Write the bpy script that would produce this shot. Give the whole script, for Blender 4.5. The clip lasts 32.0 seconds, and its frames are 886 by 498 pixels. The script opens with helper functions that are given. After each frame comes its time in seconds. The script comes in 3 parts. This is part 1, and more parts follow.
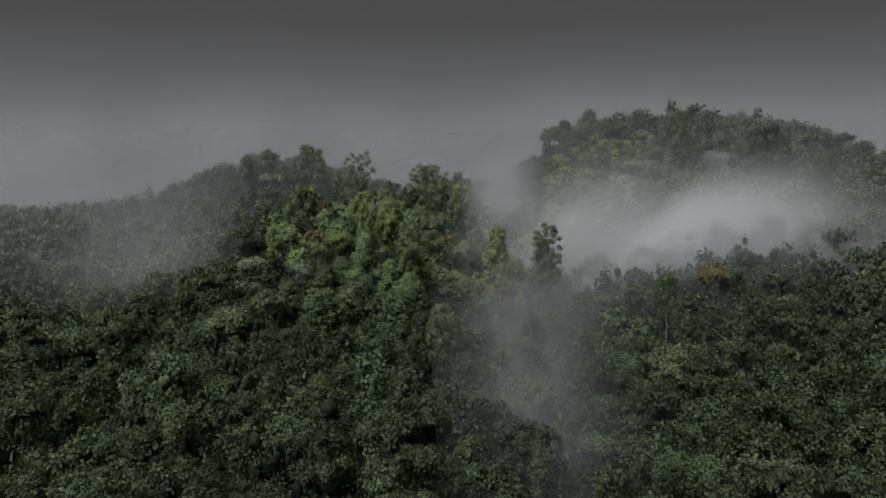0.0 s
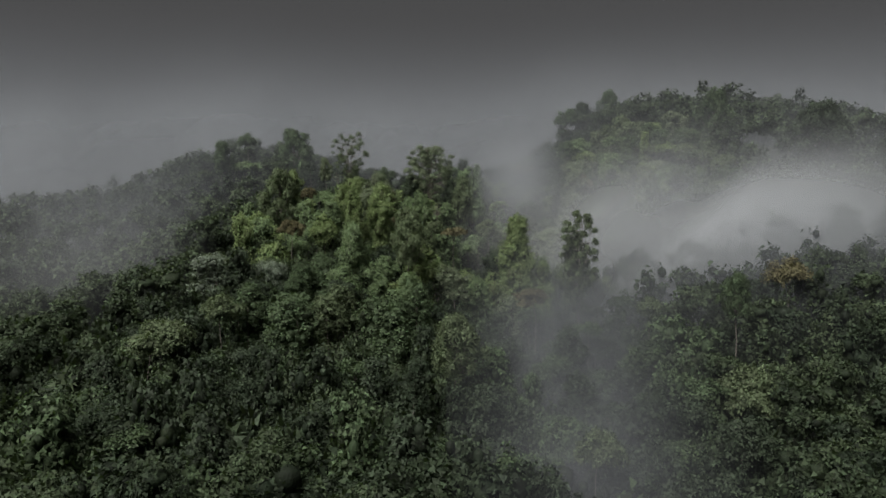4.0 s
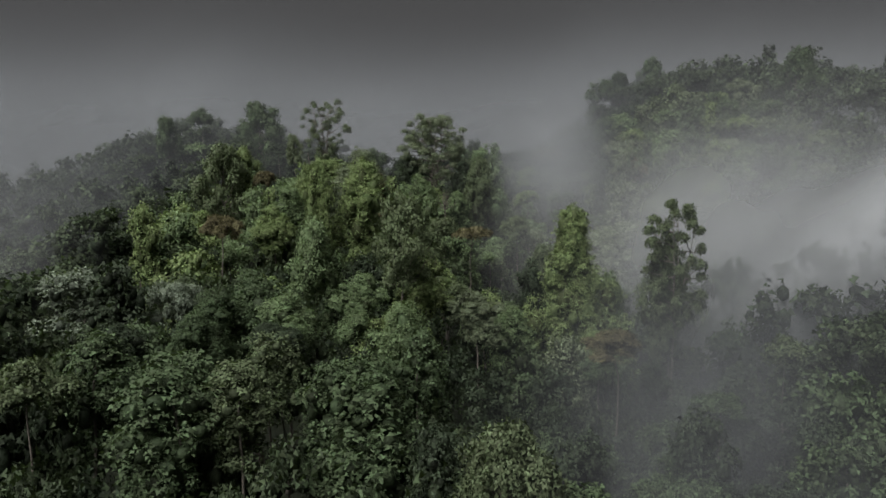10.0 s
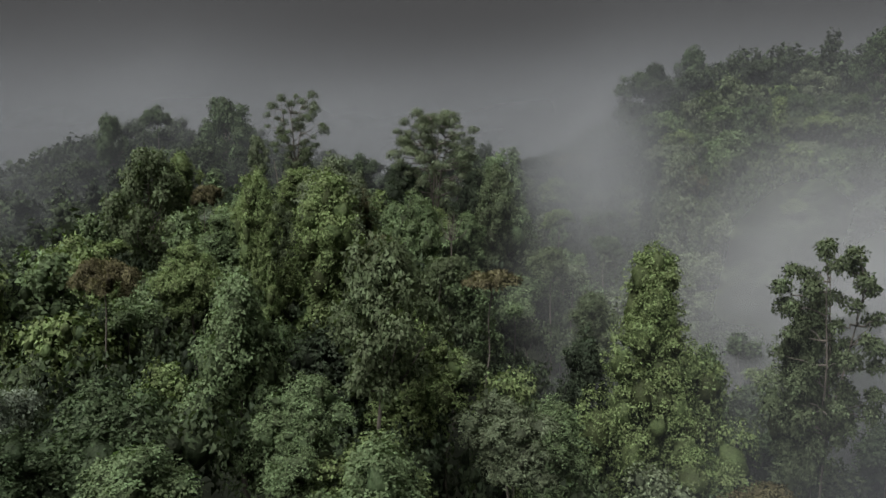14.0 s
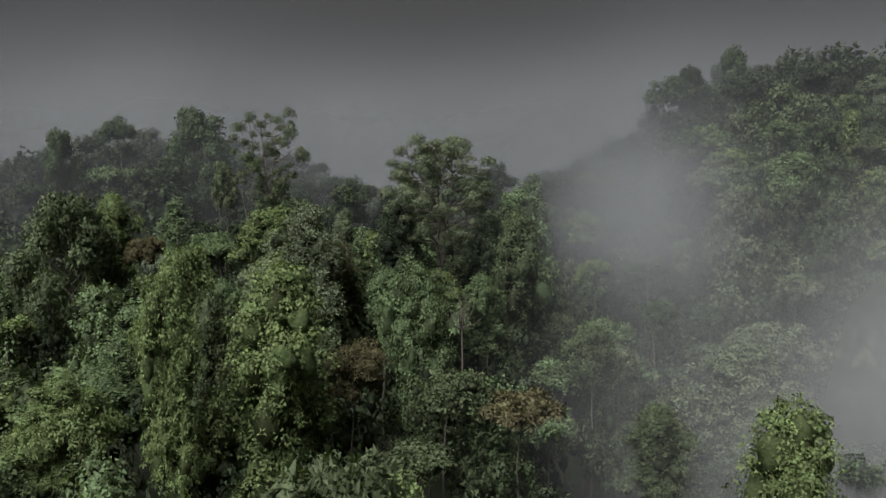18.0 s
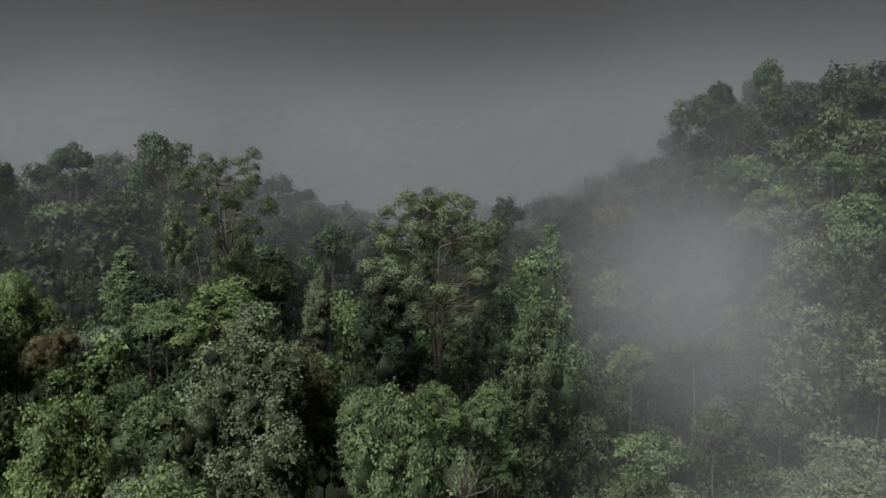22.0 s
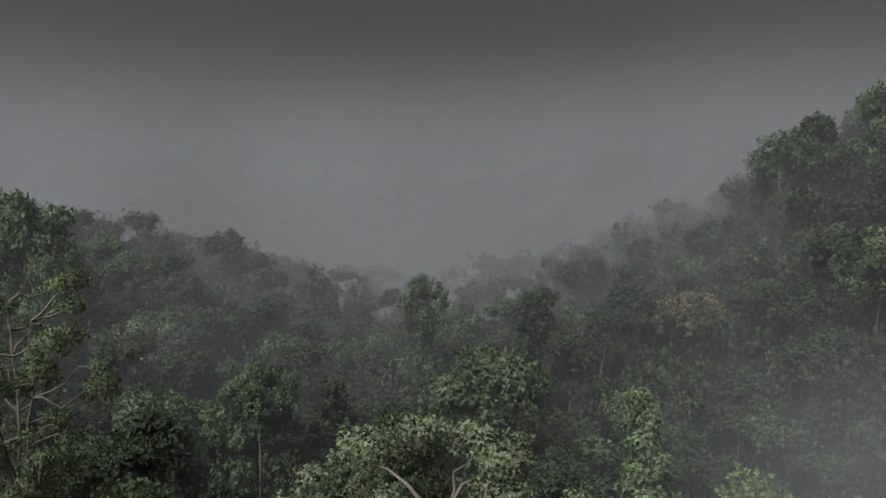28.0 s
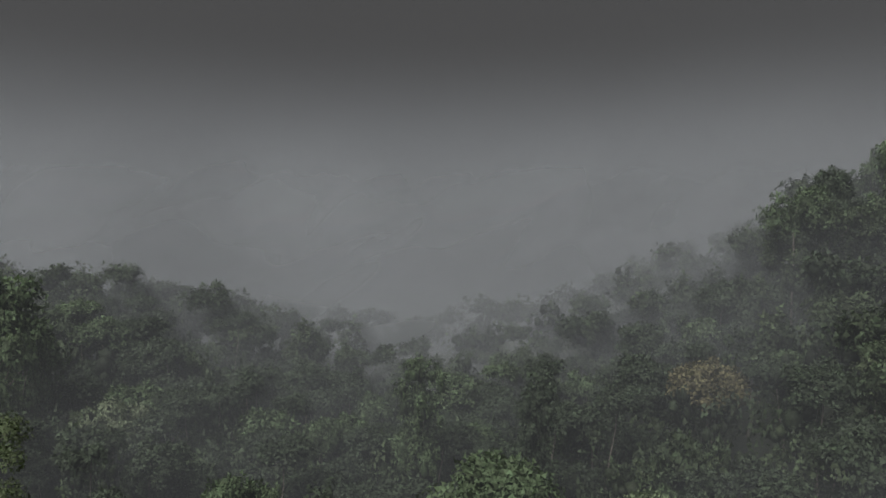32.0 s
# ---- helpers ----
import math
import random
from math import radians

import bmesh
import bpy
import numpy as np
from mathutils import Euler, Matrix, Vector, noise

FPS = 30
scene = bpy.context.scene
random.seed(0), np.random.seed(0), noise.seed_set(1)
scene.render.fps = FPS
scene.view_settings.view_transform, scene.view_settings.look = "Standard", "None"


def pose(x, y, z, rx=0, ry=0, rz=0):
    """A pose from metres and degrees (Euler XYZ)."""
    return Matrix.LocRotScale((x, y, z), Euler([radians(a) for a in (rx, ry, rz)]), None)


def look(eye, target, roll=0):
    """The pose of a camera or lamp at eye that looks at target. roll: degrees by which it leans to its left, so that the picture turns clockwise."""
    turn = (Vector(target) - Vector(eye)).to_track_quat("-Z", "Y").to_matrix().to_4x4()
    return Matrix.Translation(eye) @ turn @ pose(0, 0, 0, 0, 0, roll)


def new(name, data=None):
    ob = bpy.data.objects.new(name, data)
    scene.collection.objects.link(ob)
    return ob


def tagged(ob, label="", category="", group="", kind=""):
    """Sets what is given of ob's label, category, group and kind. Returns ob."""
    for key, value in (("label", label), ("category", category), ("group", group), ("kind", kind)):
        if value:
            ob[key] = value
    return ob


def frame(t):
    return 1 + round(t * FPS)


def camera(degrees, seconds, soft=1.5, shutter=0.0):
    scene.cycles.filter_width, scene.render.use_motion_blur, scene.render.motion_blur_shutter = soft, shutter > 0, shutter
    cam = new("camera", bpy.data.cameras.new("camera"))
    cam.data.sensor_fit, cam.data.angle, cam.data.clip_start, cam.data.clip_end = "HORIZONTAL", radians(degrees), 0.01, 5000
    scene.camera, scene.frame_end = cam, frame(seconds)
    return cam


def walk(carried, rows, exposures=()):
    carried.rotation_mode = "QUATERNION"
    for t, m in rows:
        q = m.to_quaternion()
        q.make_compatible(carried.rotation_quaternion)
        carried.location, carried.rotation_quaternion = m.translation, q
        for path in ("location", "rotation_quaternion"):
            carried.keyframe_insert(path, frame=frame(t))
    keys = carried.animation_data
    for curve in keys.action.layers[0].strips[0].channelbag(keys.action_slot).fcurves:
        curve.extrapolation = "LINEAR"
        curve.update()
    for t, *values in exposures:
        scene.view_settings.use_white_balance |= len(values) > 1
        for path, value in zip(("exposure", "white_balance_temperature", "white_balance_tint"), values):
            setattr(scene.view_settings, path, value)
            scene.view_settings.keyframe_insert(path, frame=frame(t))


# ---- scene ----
cam = camera(62.0, 32.0, soft=1.5)
# seconds, x, y, z, turn to the left, tilt up
PATH = [
    (0, -0.09, 0.00, 62.62, -1.717, -7.110),
    (1, -0.30, 10.27, 60.87, -1.753, -7.047),
    (2, -0.53, 20.59, 59.11, -1.788, -6.975),
    (3, -0.81, 31.02, 57.33, -1.836, -6.953),
    (4, -1.16, 41.54, 55.67, -1.906, -6.961),
    (5, -1.51, 52.10, 54.26, -2.007, -7.052),
    (6, -1.75, 62.75, 53.14, -2.052, -7.070),
    (7, -1.84, 73.51, 52.16, -2.097, -7.025),
    (8, -1.91, 84.22, 51.15, -2.118, -7.016),
    (9, -1.83, 94.97, 50.25, -2.119, -6.982),
    (10, -1.66, 105.82, 49.54, -2.124, -6.951),
    (11, -1.46, 116.69, 49.34, -2.082, -6.857),
    (12, -1.27, 127.38, 49.37, -2.097, -6.825),
    (13, -0.87, 138.13, 49.66, -2.042, -6.814),
    (14, -0.47, 148.47, 50.34, -1.935, -6.589),
    (15, -0.23, 157.41, 51.58, -1.784, -6.595),
    (16, -0.20, 165.07, 53.39, -1.686, -6.860),
    (17, -0.11, 171.52, 55.30, -1.687, -7.112),
    (18, 0.08, 177.03, 57.20, -1.651, -7.227),
    (19, 0.36, 182.07, 59.06, -1.580, -7.220),
    (20, 0.57, 187.17, 60.97, -1.575, -7.331),
    (21, 0.78, 192.88, 62.70, -1.578, -7.407),
    (22, 1.16, 200.00, 64.07, -1.561, -7.276),
    (23, 1.29, 208.33, 65.08, -1.651, -7.088),
    (24, 1.11, 217.39, 65.86, -1.899, -7.119),
    (25, 1.11, 227.26, 66.85, -2.103, -7.056),
    (26, 1.50, 237.24, 68.10, -1.952, -6.886),
    (27, 1.88, 245.08, 69.81, -1.913, -6.393),
    (28, 1.87, 249.97, 71.58, -2.021, -6.180),
    (29, 1.67, 252.40, 73.41, -2.066, -6.114),
    (30, 1.54, 253.47, 75.24, -2.142, -5.959),
    (31, 1.62, 255.26, 76.80, -2.240, -5.541),
    (32, 1.72, 257.82, 78.20, -2.471, -4.818),
]
walk(cam, [(t, pose(x, y, z, 90 + tilt, 0, turn)) for t, x, y, z, turn, tilt in PATH],
     exposures=[(0, 1.75), (32, 1.75)])

# ---- light: a dim overcast sky with a broad soft sun behind the cloud ----
world = bpy.data.worlds.new("overcast_sky")
scene.world = world
world.use_nodes = True
wn, wl = world.node_tree.nodes, world.node_tree.links
wn.clear()
w_out = wn.new("ShaderNodeOutputWorld")
w_bg = wn.new("ShaderNodeBackground")
w_co = wn.new("ShaderNodeTexCoord")
w_sep = wn.new("ShaderNodeSeparateXYZ")
w_ramp = wn.new("ShaderNodeValToRGB")
w_ramp.color_ramp.interpolation = "EASE"
els = w_ramp.color_ramp.elements
els[0].position, els[0].color = 0.0, (0.043, 0.0445, 0.0468, 1)
els[1].position, els[1].color = 0.20, (0.0205, 0.0205, 0.0208, 1)
wl.new(w_co.outputs["Generated"], w_sep.inputs[0])
wl.new(w_sep.outputs["Z"], w_ramp.inputs[0])
wl.new(w_ramp.outputs[0], w_bg.inputs["Color"])
w_bg.inputs["Strength"].default_value = 1.0
wl.new(w_bg.outputs[0], w_out.inputs[0])

sun = new("sun", bpy.data.lights.new("sun", "SUN"))
sun.data.energy, sun.data.angle, sun.data.color = 2.2, radians(48), (1.0, 0.985, 0.955)
sun.matrix_world = look((-45, 70, 110), (0, 130, 0))
scene.cycles.transparent_max_bounces = 48

# ---- materials ----
def material(name):
    m = bpy.data.materials.new(name)
    m.use_nodes = True
    n, l = m.node_tree.nodes, m.node_tree.links
    n.clear()
    return m, n, l, n.new("ShaderNodeOutputMaterial")


def node(n, kind, **values):
    made = n.new(kind)
    for key, value in values.items():
        made.inputs[key].default_value = value
    return made


def calc(n, l, op, a, b=None, c=None, clamp=False):
    made = n.new("ShaderNodeMath")
    made.operation, made.use_clamp = op, clamp
    for i, v in enumerate((a, b, c)):
        if v is None:
            continue
        if isinstance(v, (int, float)):
            made.inputs[i].default_value = v
        else:
            l.new(v, made.inputs[i])
    return made.outputs[0]


def tint_mix(n, l, mode, fac, a, b):
    made = n.new("ShaderNodeMix")
    made.data_type, made.blend_type = "RGBA", mode
    for socket, v in ((made.inputs[0], fac), (made.inputs[6], a), (made.inputs[7], b)):
        if isinstance(v, (int, float)):
            socket.default_value = v
        elif isinstance(v, tuple):
            socket.default_value = (*v, 1)
        else:
            l.new(v, socket)
    return made.outputs[2]


def leaf_material(name, own=None, share=1.0, relief=0.12):
    """Leaves: the tree's own tint, each leaf a little different, patches of older and younger growth."""
    m, n, l, out = material(name)
    geo, info = n.new("ShaderNodeNewGeometry"), n.new("ShaderNodeObjectInfo")
    patch = node(n, "ShaderNodeTexNoise", Scale=0.5, Detail=6.0, Roughness=0.72)
    l.new(geo.outputs["Position"], patch.inputs["Vector"])
    if own is None:
        base = info.outputs["Color"]
    else:
        cell = node(n, "ShaderNodeTexVoronoi", Scale=0.13)
        l.new(geo.outputs["Position"], cell.inputs["Vector"])
        grey = n.new("ShaderNodeSeparateColor")
        l.new(cell.outputs["Color"], grey.inputs[0])
        base = tint_mix(n, l, "MIX", grey.outputs[0], own[0], own[1])
    fleck = node(n, "ShaderNodeTexNoise", Scale=3.2, Detail=3.0, Roughness=0.6)
    l.new(geo.outputs["Position"], fleck.inputs["Vector"])
    each = calc(n, l, "MULTIPLY_ADD", fleck.outputs["Fac"], 1.3, 0.35)
    # share under 1 dims the colour, as shade does inside a crown
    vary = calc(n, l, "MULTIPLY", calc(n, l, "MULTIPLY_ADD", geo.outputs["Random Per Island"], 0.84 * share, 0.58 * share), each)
    wide = calc(n, l, "MULTIPLY_ADD", patch.outputs["Fac"], 1.7, 0.15)
    both = calc(n, l, "MULTIPLY", vary, wide)
    hsv = node(n, "ShaderNodeHueSaturation", Saturation=0.93)
    l.new(calc(n, l, "MULTIPLY_ADD", patch.outputs["Fac"], 0.06, calc(n, l, "MULTIPLY_ADD", geo.outputs["Random Per Island"], 0.022, 0.460)), hsv.inputs["Hue"])
    l.new(both, hsv.inputs["Value"])
    l.new(base, hsv.inputs["Color"])
    b = node(n, "ShaderNodeBsdfPrincipled", Roughness=0.65)
    b.inputs["Specular IOR Level"].default_value = 0.13
    l.new(hsv.outputs[0], b.inputs["Base Color"])
    curl = node(n, "ShaderNodeBump", Strength=0.5, Distance=relief)
    l.new(fleck.outputs["Fac"], curl.inputs["Height"])
    l.new(curl.outputs[0], b.inputs["Normal"])
    t = n.new("ShaderNodeBsdfTranslucent")
    l.new(tint_mix(n, l, "MULTIPLY", 1.0, hsv.outputs[0], (1.0, 1.12, 0.6)), t.inputs["Color"])
    mix = node(n, "ShaderNodeMixShader", Fac=0.25)
    l.new(b.outputs[0], mix.inputs[1])
    l.new(t.outputs[0], mix.inputs[2])
    l.new(mix.outputs[0], out.inputs[0])
    return m


def rough_material(name, dark, light, scale, rough=0.9, stretch=1.0, bump=0.4):
    m, n, l, out = material(name)
    geo = n.new("ShaderNodeNewGeometry")
    sc = n.new("ShaderNodeMapping")
    sc.inputs["Scale"].default_value = (1, 1, stretch)
    l.new(geo.outputs["Position"], sc.inputs["Vector"])
    a = node(n, "ShaderNodeTexNoise", Scale=scale, Detail=6.0, Roughness=0.65)
    c = node(n, "ShaderNodeTexNoise", Scale=scale * 0.12, Detail=2.0)
    l.new(sc.outputs[0], a.inputs["Vector"])
    l.new(sc.outputs[0], c.inputs["Vector"])
    f = calc(n, l, "MULTIPLY_ADD", calc(n, l, "ADD", a.outputs["Fac"], c.outputs["Fac"]), 1.4, -0.9, clamp=True)
    b = node(n, "ShaderNodeBsdfPrincipled", Roughness=rough)
    l.new(tint_mix(n, l, "MIX", f, dark, light), b.inputs["Base Color"])
    bm_node = node(n, "ShaderNodeBump", Strength=bump, Distance=0.05)
    l.new(a.outputs["Fac"], bm_node.inputs["Height"])
    l.new(bm_node.outputs[0], b.inputs["Normal"])
    l.new(b.outputs[0], out.inputs[0])
    return m


LEAF = leaf_material("leaf")
# tinted darker than the near leaves: dimmer light on woods and undergrowth painted in
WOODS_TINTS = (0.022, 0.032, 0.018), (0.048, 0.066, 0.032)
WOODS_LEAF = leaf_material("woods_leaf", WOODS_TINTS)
# inner foliage at half brightness: the shade inside crowns put into the colour
SHADED_INNER = leaf_material("inner_foliage", None, 0.50, 0.30)
SHADED_WOODS_INNER = leaf_material("shaded_woods_inner", WOODS_TINTS, 0.5, 0.30)
BARK = rough_material("bark", (0.04, 0.035, 0.029), (0.125, 0.11, 0.092), 2.5, stretch=0.25)
PALE_BARK = rough_material("pale_bark", (0.11, 0.10, 0.085), (0.28, 0.26, 0.225), 2.0, stretch=0.2)
DEAD_BARK = rough_material("dead_bark", (0.045, 0.038, 0.032), (0.12, 0.10, 0.085), 2.5, stretch=0.3)
EARTH = rough_material("forest_floor", (0.010, 0.014, 0.008), (0.03, 0.038, 0.018), 0.5)


def mist_material(name, grey, torn, even):
    """Thin sheets of mist: grey droplets that scatter light both ways, with torn, drifting gaps."""
    m, n, l, out = material(name)
    geo, den = n.new("ShaderNodeNewGeometry"), n.new("ShaderNodeAttribute")
    den.attribute_name = "thickness_share"
    mp = n.new("ShaderNodeMapping")
    mp.vector_type = "TEXTURE"
    mp.inputs["Scale"].default_value = (2.0, 1.0, 0.75)
    mp.inputs["Rotation"].default_value = (0, radians(-36), 0)
    l.new(geo.outputs["Position"], mp.inputs["Vector"])
    big = node(n, "ShaderNodeTexNoise", Scale=0.028, Detail=2.0, Roughness=0.42, Distortion=0.3)
    l.new(mp.outputs[0], big.inputs["Vector"])
    gap = calc(n, l, "MULTIPLY_ADD", big.outputs["Fac"], torn, even, clamp=True)
    alpha = calc(n, l, "MULTIPLY", den.outputs["Fac"], gap, clamp=True)
    d, t = n.new("ShaderNodeBsdfDiffuse"), n.new("ShaderNodeBsdfTranslucent")
    d.inputs["Color"].default_value = t.inputs["Color"].default_value = grey
    half = node(n, "ShaderNodeMixShader", Fac=0.5)
    l.new(d.outputs[0], half.inputs[1])
    l.new(t.outputs[0], half.inputs[2])
    clear = n.new("ShaderNodeBsdfTransparent")
    mix = n.new("ShaderNodeMixShader")
    l.new(alpha, mix.inputs[0])
    l.new(clear.outputs[0], mix.inputs[1])
    l.new(half.outputs[0], mix.inputs[2])
    l.new(mix.outputs[0], out.inputs[0])
    return m


MIST = mist_material("thin_mist", (0.295, 0.310, 0.331, 1), 1.8, -0.10)
LOW_MIST = mist_material("low_mist", (0.27, 0.284, 0.305, 1), 3.2, -0.85)
WHITE_MIST = mist_material("white_mist", (0.64, 0.661, 0.690, 1), 2.6, -0.55)
# leaf tints
VIVID = (0.098, 0.138, 0.064)
GREEN, DEEP, LIME = (0.052, 0.076, 0.036), (0.030, 0.042, 0.024), (0.120, 0.160, 0.060)
OLIVE, SAGE, SILVER = (0.074, 0.096, 0.048), (0.108, 0.132, 0.078), (0.125, 0.152, 0.112)
BRONZE = (0.092, 0.082, 0.042)
TINT_WORD = {VIVID: "fresh green", GREEN: "mid-green", DEEP: "dark green", LIME: "bright yellow-green", OLIVE: "olive-green",
             SAGE: "grey-green", SILVER: "pale silvery green", BRONZE: "bronze-brown"}

# ---- the land: forested hills round a valley ----
HILLS = [
    (-6.0, -8.7, -11.1, -10.3, -13.6, 0.7, 2.6),
    (2.2, -3.7, 3.9, 10.6, -20.8, -11.4, -2.8),
    (5.6, -12.3, 4.0, -18.8, 10.3, 2.2, -16.3),
    (13.7, -32.4, 36.7, -14.7, -11.1, 12.5, -5.1),
    (10.7, -19.2, 7.6, -1.5, 9.5, -1.8, 12.0),
    (-9.7, 21.9, 11.4, -17.9, 34.1, 4.0, 16.0),
    (-7.3, 11.0, 4.6, -11.6, 9.6, 8.3, 19.0),
    (1.9, -1.2, -2.6, 3.9, 5.2, 5.7, 8.9),
    (7.1, 4.0, 3.5, 4.8, 4.2, 7.7, 6.8),
]
HILL_X = -150 + 58 * np.arange(7)
HILL_Y = 60 + 62 * np.arange(9)
HILL_W = np.array(HILLS)


def canopy(x, y):
    """The mean height of the treetops."""
    x, y = np.asarray(x, float), np.asarray(y, float)
    gx = np.exp(-((x[..., None] - HILL_X) ** 2) / (2 * 52.0**2))
    gy = np.exp(-((y[..., None] - HILL_Y) ** 2) / (2 * 52.0**2))
    return 38 + np.einsum("...j,ji,...i->...", gy, HILL_W, gx)


def floor_height(x, y):
    return canopy(x, y) - 24.0


# hollows in the canopy: x, y, half-widths, depth
DIPS = [(25, 238, 12, 15, 7), (-41, 252, 8, 11, 7), (3, 270, 7, 11, 5), (-25, 287, 6, 9, 5)]


def tops(x, y):
    return float(canopy(x, y)) - sum(d * math.exp(-(((x - a) / p) ** 2) - ((y - b) / q) ** 2) for a, b, p, q, d in DIPS)


def mesh_of(name, verts, faces, mat, smooth=False):
    """Vertices of three columns, or of six: the place and the way that the foliage there faces."""
    me = bpy.data.meshes.new(name)
    verts, faces = np.asarray(verts, np.float32), np.asarray(faces, np.int32)
    facing = np.ascontiguousarray(verts[:, 3:]) if verts.shape[1] == 6 else None
    verts = np.ascontiguousarray(verts[:, :3])
    me.vertices.add(len(verts))
    me.vertices.foreach_set("co", verts.ravel())
    k = faces.shape[1]
    me.loops.add(faces.size)
    me.loops.foreach_set("vertex_index", faces.ravel())
    me.polygons.add(len(faces))
    me.polygons.foreach_set("loop_start", np.arange(0, faces.size, k, dtype=np.int32))
    me.materials.append(mat)
    me.update(calc_edges=True)
    if facing is not None:
        me.attributes.new("custom_normal", "FLOAT_VECTOR", "POINT").data.foreach_set("vector", facing.ravel())
    if smooth or facing is not None:
        me.polygons.foreach_set("use_smooth", np.ones(len(faces), bool))
    return me


def grid(us, vs):
    i, j = np.meshgrid(np.arange(len(us) - 1), np.arange(len(vs) - 1), indexing="ij")
    a = (i * len(vs) + j).ravel()
    return np.stack([a, a + len(vs), a + len(vs) + 1, a + 1], 1)


gxs = np.concatenate([[-4000, -1500, -600, -350], np.arange(-250, 290, 6.0), [380, 640, 1500, 4000]])
gys = np.concatenate([[-4000, -1500, -500, -150], np.arange(-60, 640, 6.0), [760, 1000, 2000, 4500]])
GX, GY = np.meshgrid(gxs, gys, indexing="ij")
GZ = floor_height(np.clip(GX, -260, 300), np.clip(GY, -80, 660)) + 0.5 * np.sin(GX * 0.31) * np.cos(GY * 0.27)
ground = new("ground", mesh_of("ground", np.stack([GX, GY, GZ], -1).reshape(-1, 3), grid(gxs, gys), EARTH, True))
tagged(ground, "dark leaf-littered forest floor on steep hills", "ground", kind="structure")

# ---- trees ----
def part(name, me, parent, label="", color=None):
    ob = new(name, me)
    ob.parent = parent
    if label:
        ob["label"] = label
    if color:
        ob.color = (*color, 1)
    return ob


def tube(points, radii, sides=6):
    """A tapered limb along points."""
    points, verts = np.asarray(points, float), []
    ang = np.linspace(0, 2 * math.pi, sides, endpoint=False)
    for i, p in enumerate(points):
        d = points[min(i + 1, len(points) - 1)] - points[max(i - 1, 0)]
        d = d / (np.linalg.norm(d) + 1e-9)
        u = np.cross(d, (1.0, 0.13, 0.07))
        u = u / np.linalg.norm(u)
        v = np.cross(d, u)
        verts.append(p + radii[i] * (np.cos(ang)[:, None] * u + np.sin(ang)[:, None] * v))
    n, faces = len(points), []
    for i in range(n - 1):
        for j in range(sides):
            k = (j + 1) % sides
            faces.append((i * sides + j, i * sides + k, (i + 1) * sides + k, (i + 1) * sides + j))
    return np.concatenate(verts), np.array(faces)


def joined(pieces):
    verts, faces, base = [], [], 0
    for v, f in pieces:
        verts.append(v)
        faces.append(np.asarray(f) + base)
        base += len(v)
    return np.concatenate(verts), np.concatenate(faces)


def unit(v):
    return v / (np.linalg.norm(v, axis=-1, keepdims=True) + 1e-9)


def lumps_on(rng, clumps, each=19, low=-0.5):
    """Small billows over the outsides of clumps, each with the middle of its clump."""
    cl = np.repeat(np.asarray(clumps, float), each, 0)
    d = unit(rng.normal(size=(len(cl), 3)) + (0, 0, 0.25))
    d[:, 2] = np.where(d[:, 2] < low, -d[:, 2], d[:, 2])
    s = rng.uniform(0.26, 0.54, (len(cl), 1))
    return np.concatenate([cl[:, :3] + d * cl[:, 3:] * (1.02 - 0.62 * s), cl[:, 3:] * s * (1, 1, 0.85)], 1), cl


def leaves(rng, clumps, count, size, shell=0.38, droop=0.5, low=-0.55, fill=False, lumpy=True):
    """Sprays of leaves over the billows of clumps (x, y, z, rx, ry, rz), or all through them."""
    if fill or not lumpy:
        cl = whole = np.asarray(clumps, float)
    else:
        cl, whole = lumps_on(rng, clumps)
    area = cl[:, 3] * cl[:, 4] + cl[:, 3] * cl[:, 5]
    each = 6
    sprays = max(1, count // each)
    count = sprays * each
    pick = rng.choice(len(cl), sprays, p=area / area.sum())
    d = unit(rng.normal(size=(sprays, 3)))
    d[:, 2] = np.where(d[:, 2] < low, -d[:, 2], d[:, 2])
    r = rng.random(sprays) ** 0.5 if fill else 1 - shell * rng.random(sprays) + 0.10 * rng.normal(size=sprays) + 0.4 * rng.random(sprays) * (rng.random(sprays) < 0.10)
    p = cl[pick, :3] + d * cl[pick, 3:] * r[:, None]
    out = unit((p - whole[pick, :3]) / whole[pick, 3:])
    face = unit(0.62 * d + 0.55 * out + 0.22 * rng.normal(size=(sprays, 3)) + (0, 0, 0.12))
    p, face, d = np.repeat(p, each, 0), np.repeat(face, each, 0), np.repeat(d, each, 0)
    off = rng.normal(size=(count, 3))
    off -= 0.6 * (off * face).sum(1, keepdims=True) * face
    p = p + off * size * 0.75
    nrm = unit(face + 0.45 * rng.normal(size=(count, 3)))
    t = unit(unit(off) + np.array((0, 0, -droop)) * 0.8 + 0.3 * d)
    s = unit(np.cross(nrm, t))
    ln = size * (0.6 + 0.9 * rng.random(count))[:, None]
    wd = ln * (0.30 + 0.20 * rng.random(count))[:, None]
    v = np.stack([p + ln * t, p - s * wd, p + s * wd - nrm * ln * 0.12], 1)
    turn = (np.cross(v[:, 1] - v[:, 0], v[:, 2] - v[:, 0]) * face).sum(1) < 0
    v[turn] = v[turn][:, (0, 2, 1)]
    soft = np.repeat(unit(0.8 * face + 0.30 * nrm), 3, 0)
    return np.concatenate([v.reshape(-1, 3), soft], 1), np.arange(3 * count).reshape(-1, 3)


def placed(v, m, at):
    """Vertices turned and stretched by a 3 x 3 and moved; the way they face goes along."""
    if v.shape[1] == 3:
        return v @ m + at
    return np.concatenate([v[:, :3] @ m + at, unit(v[:, 3:] @ np.linalg.inv(m).T)], 1)


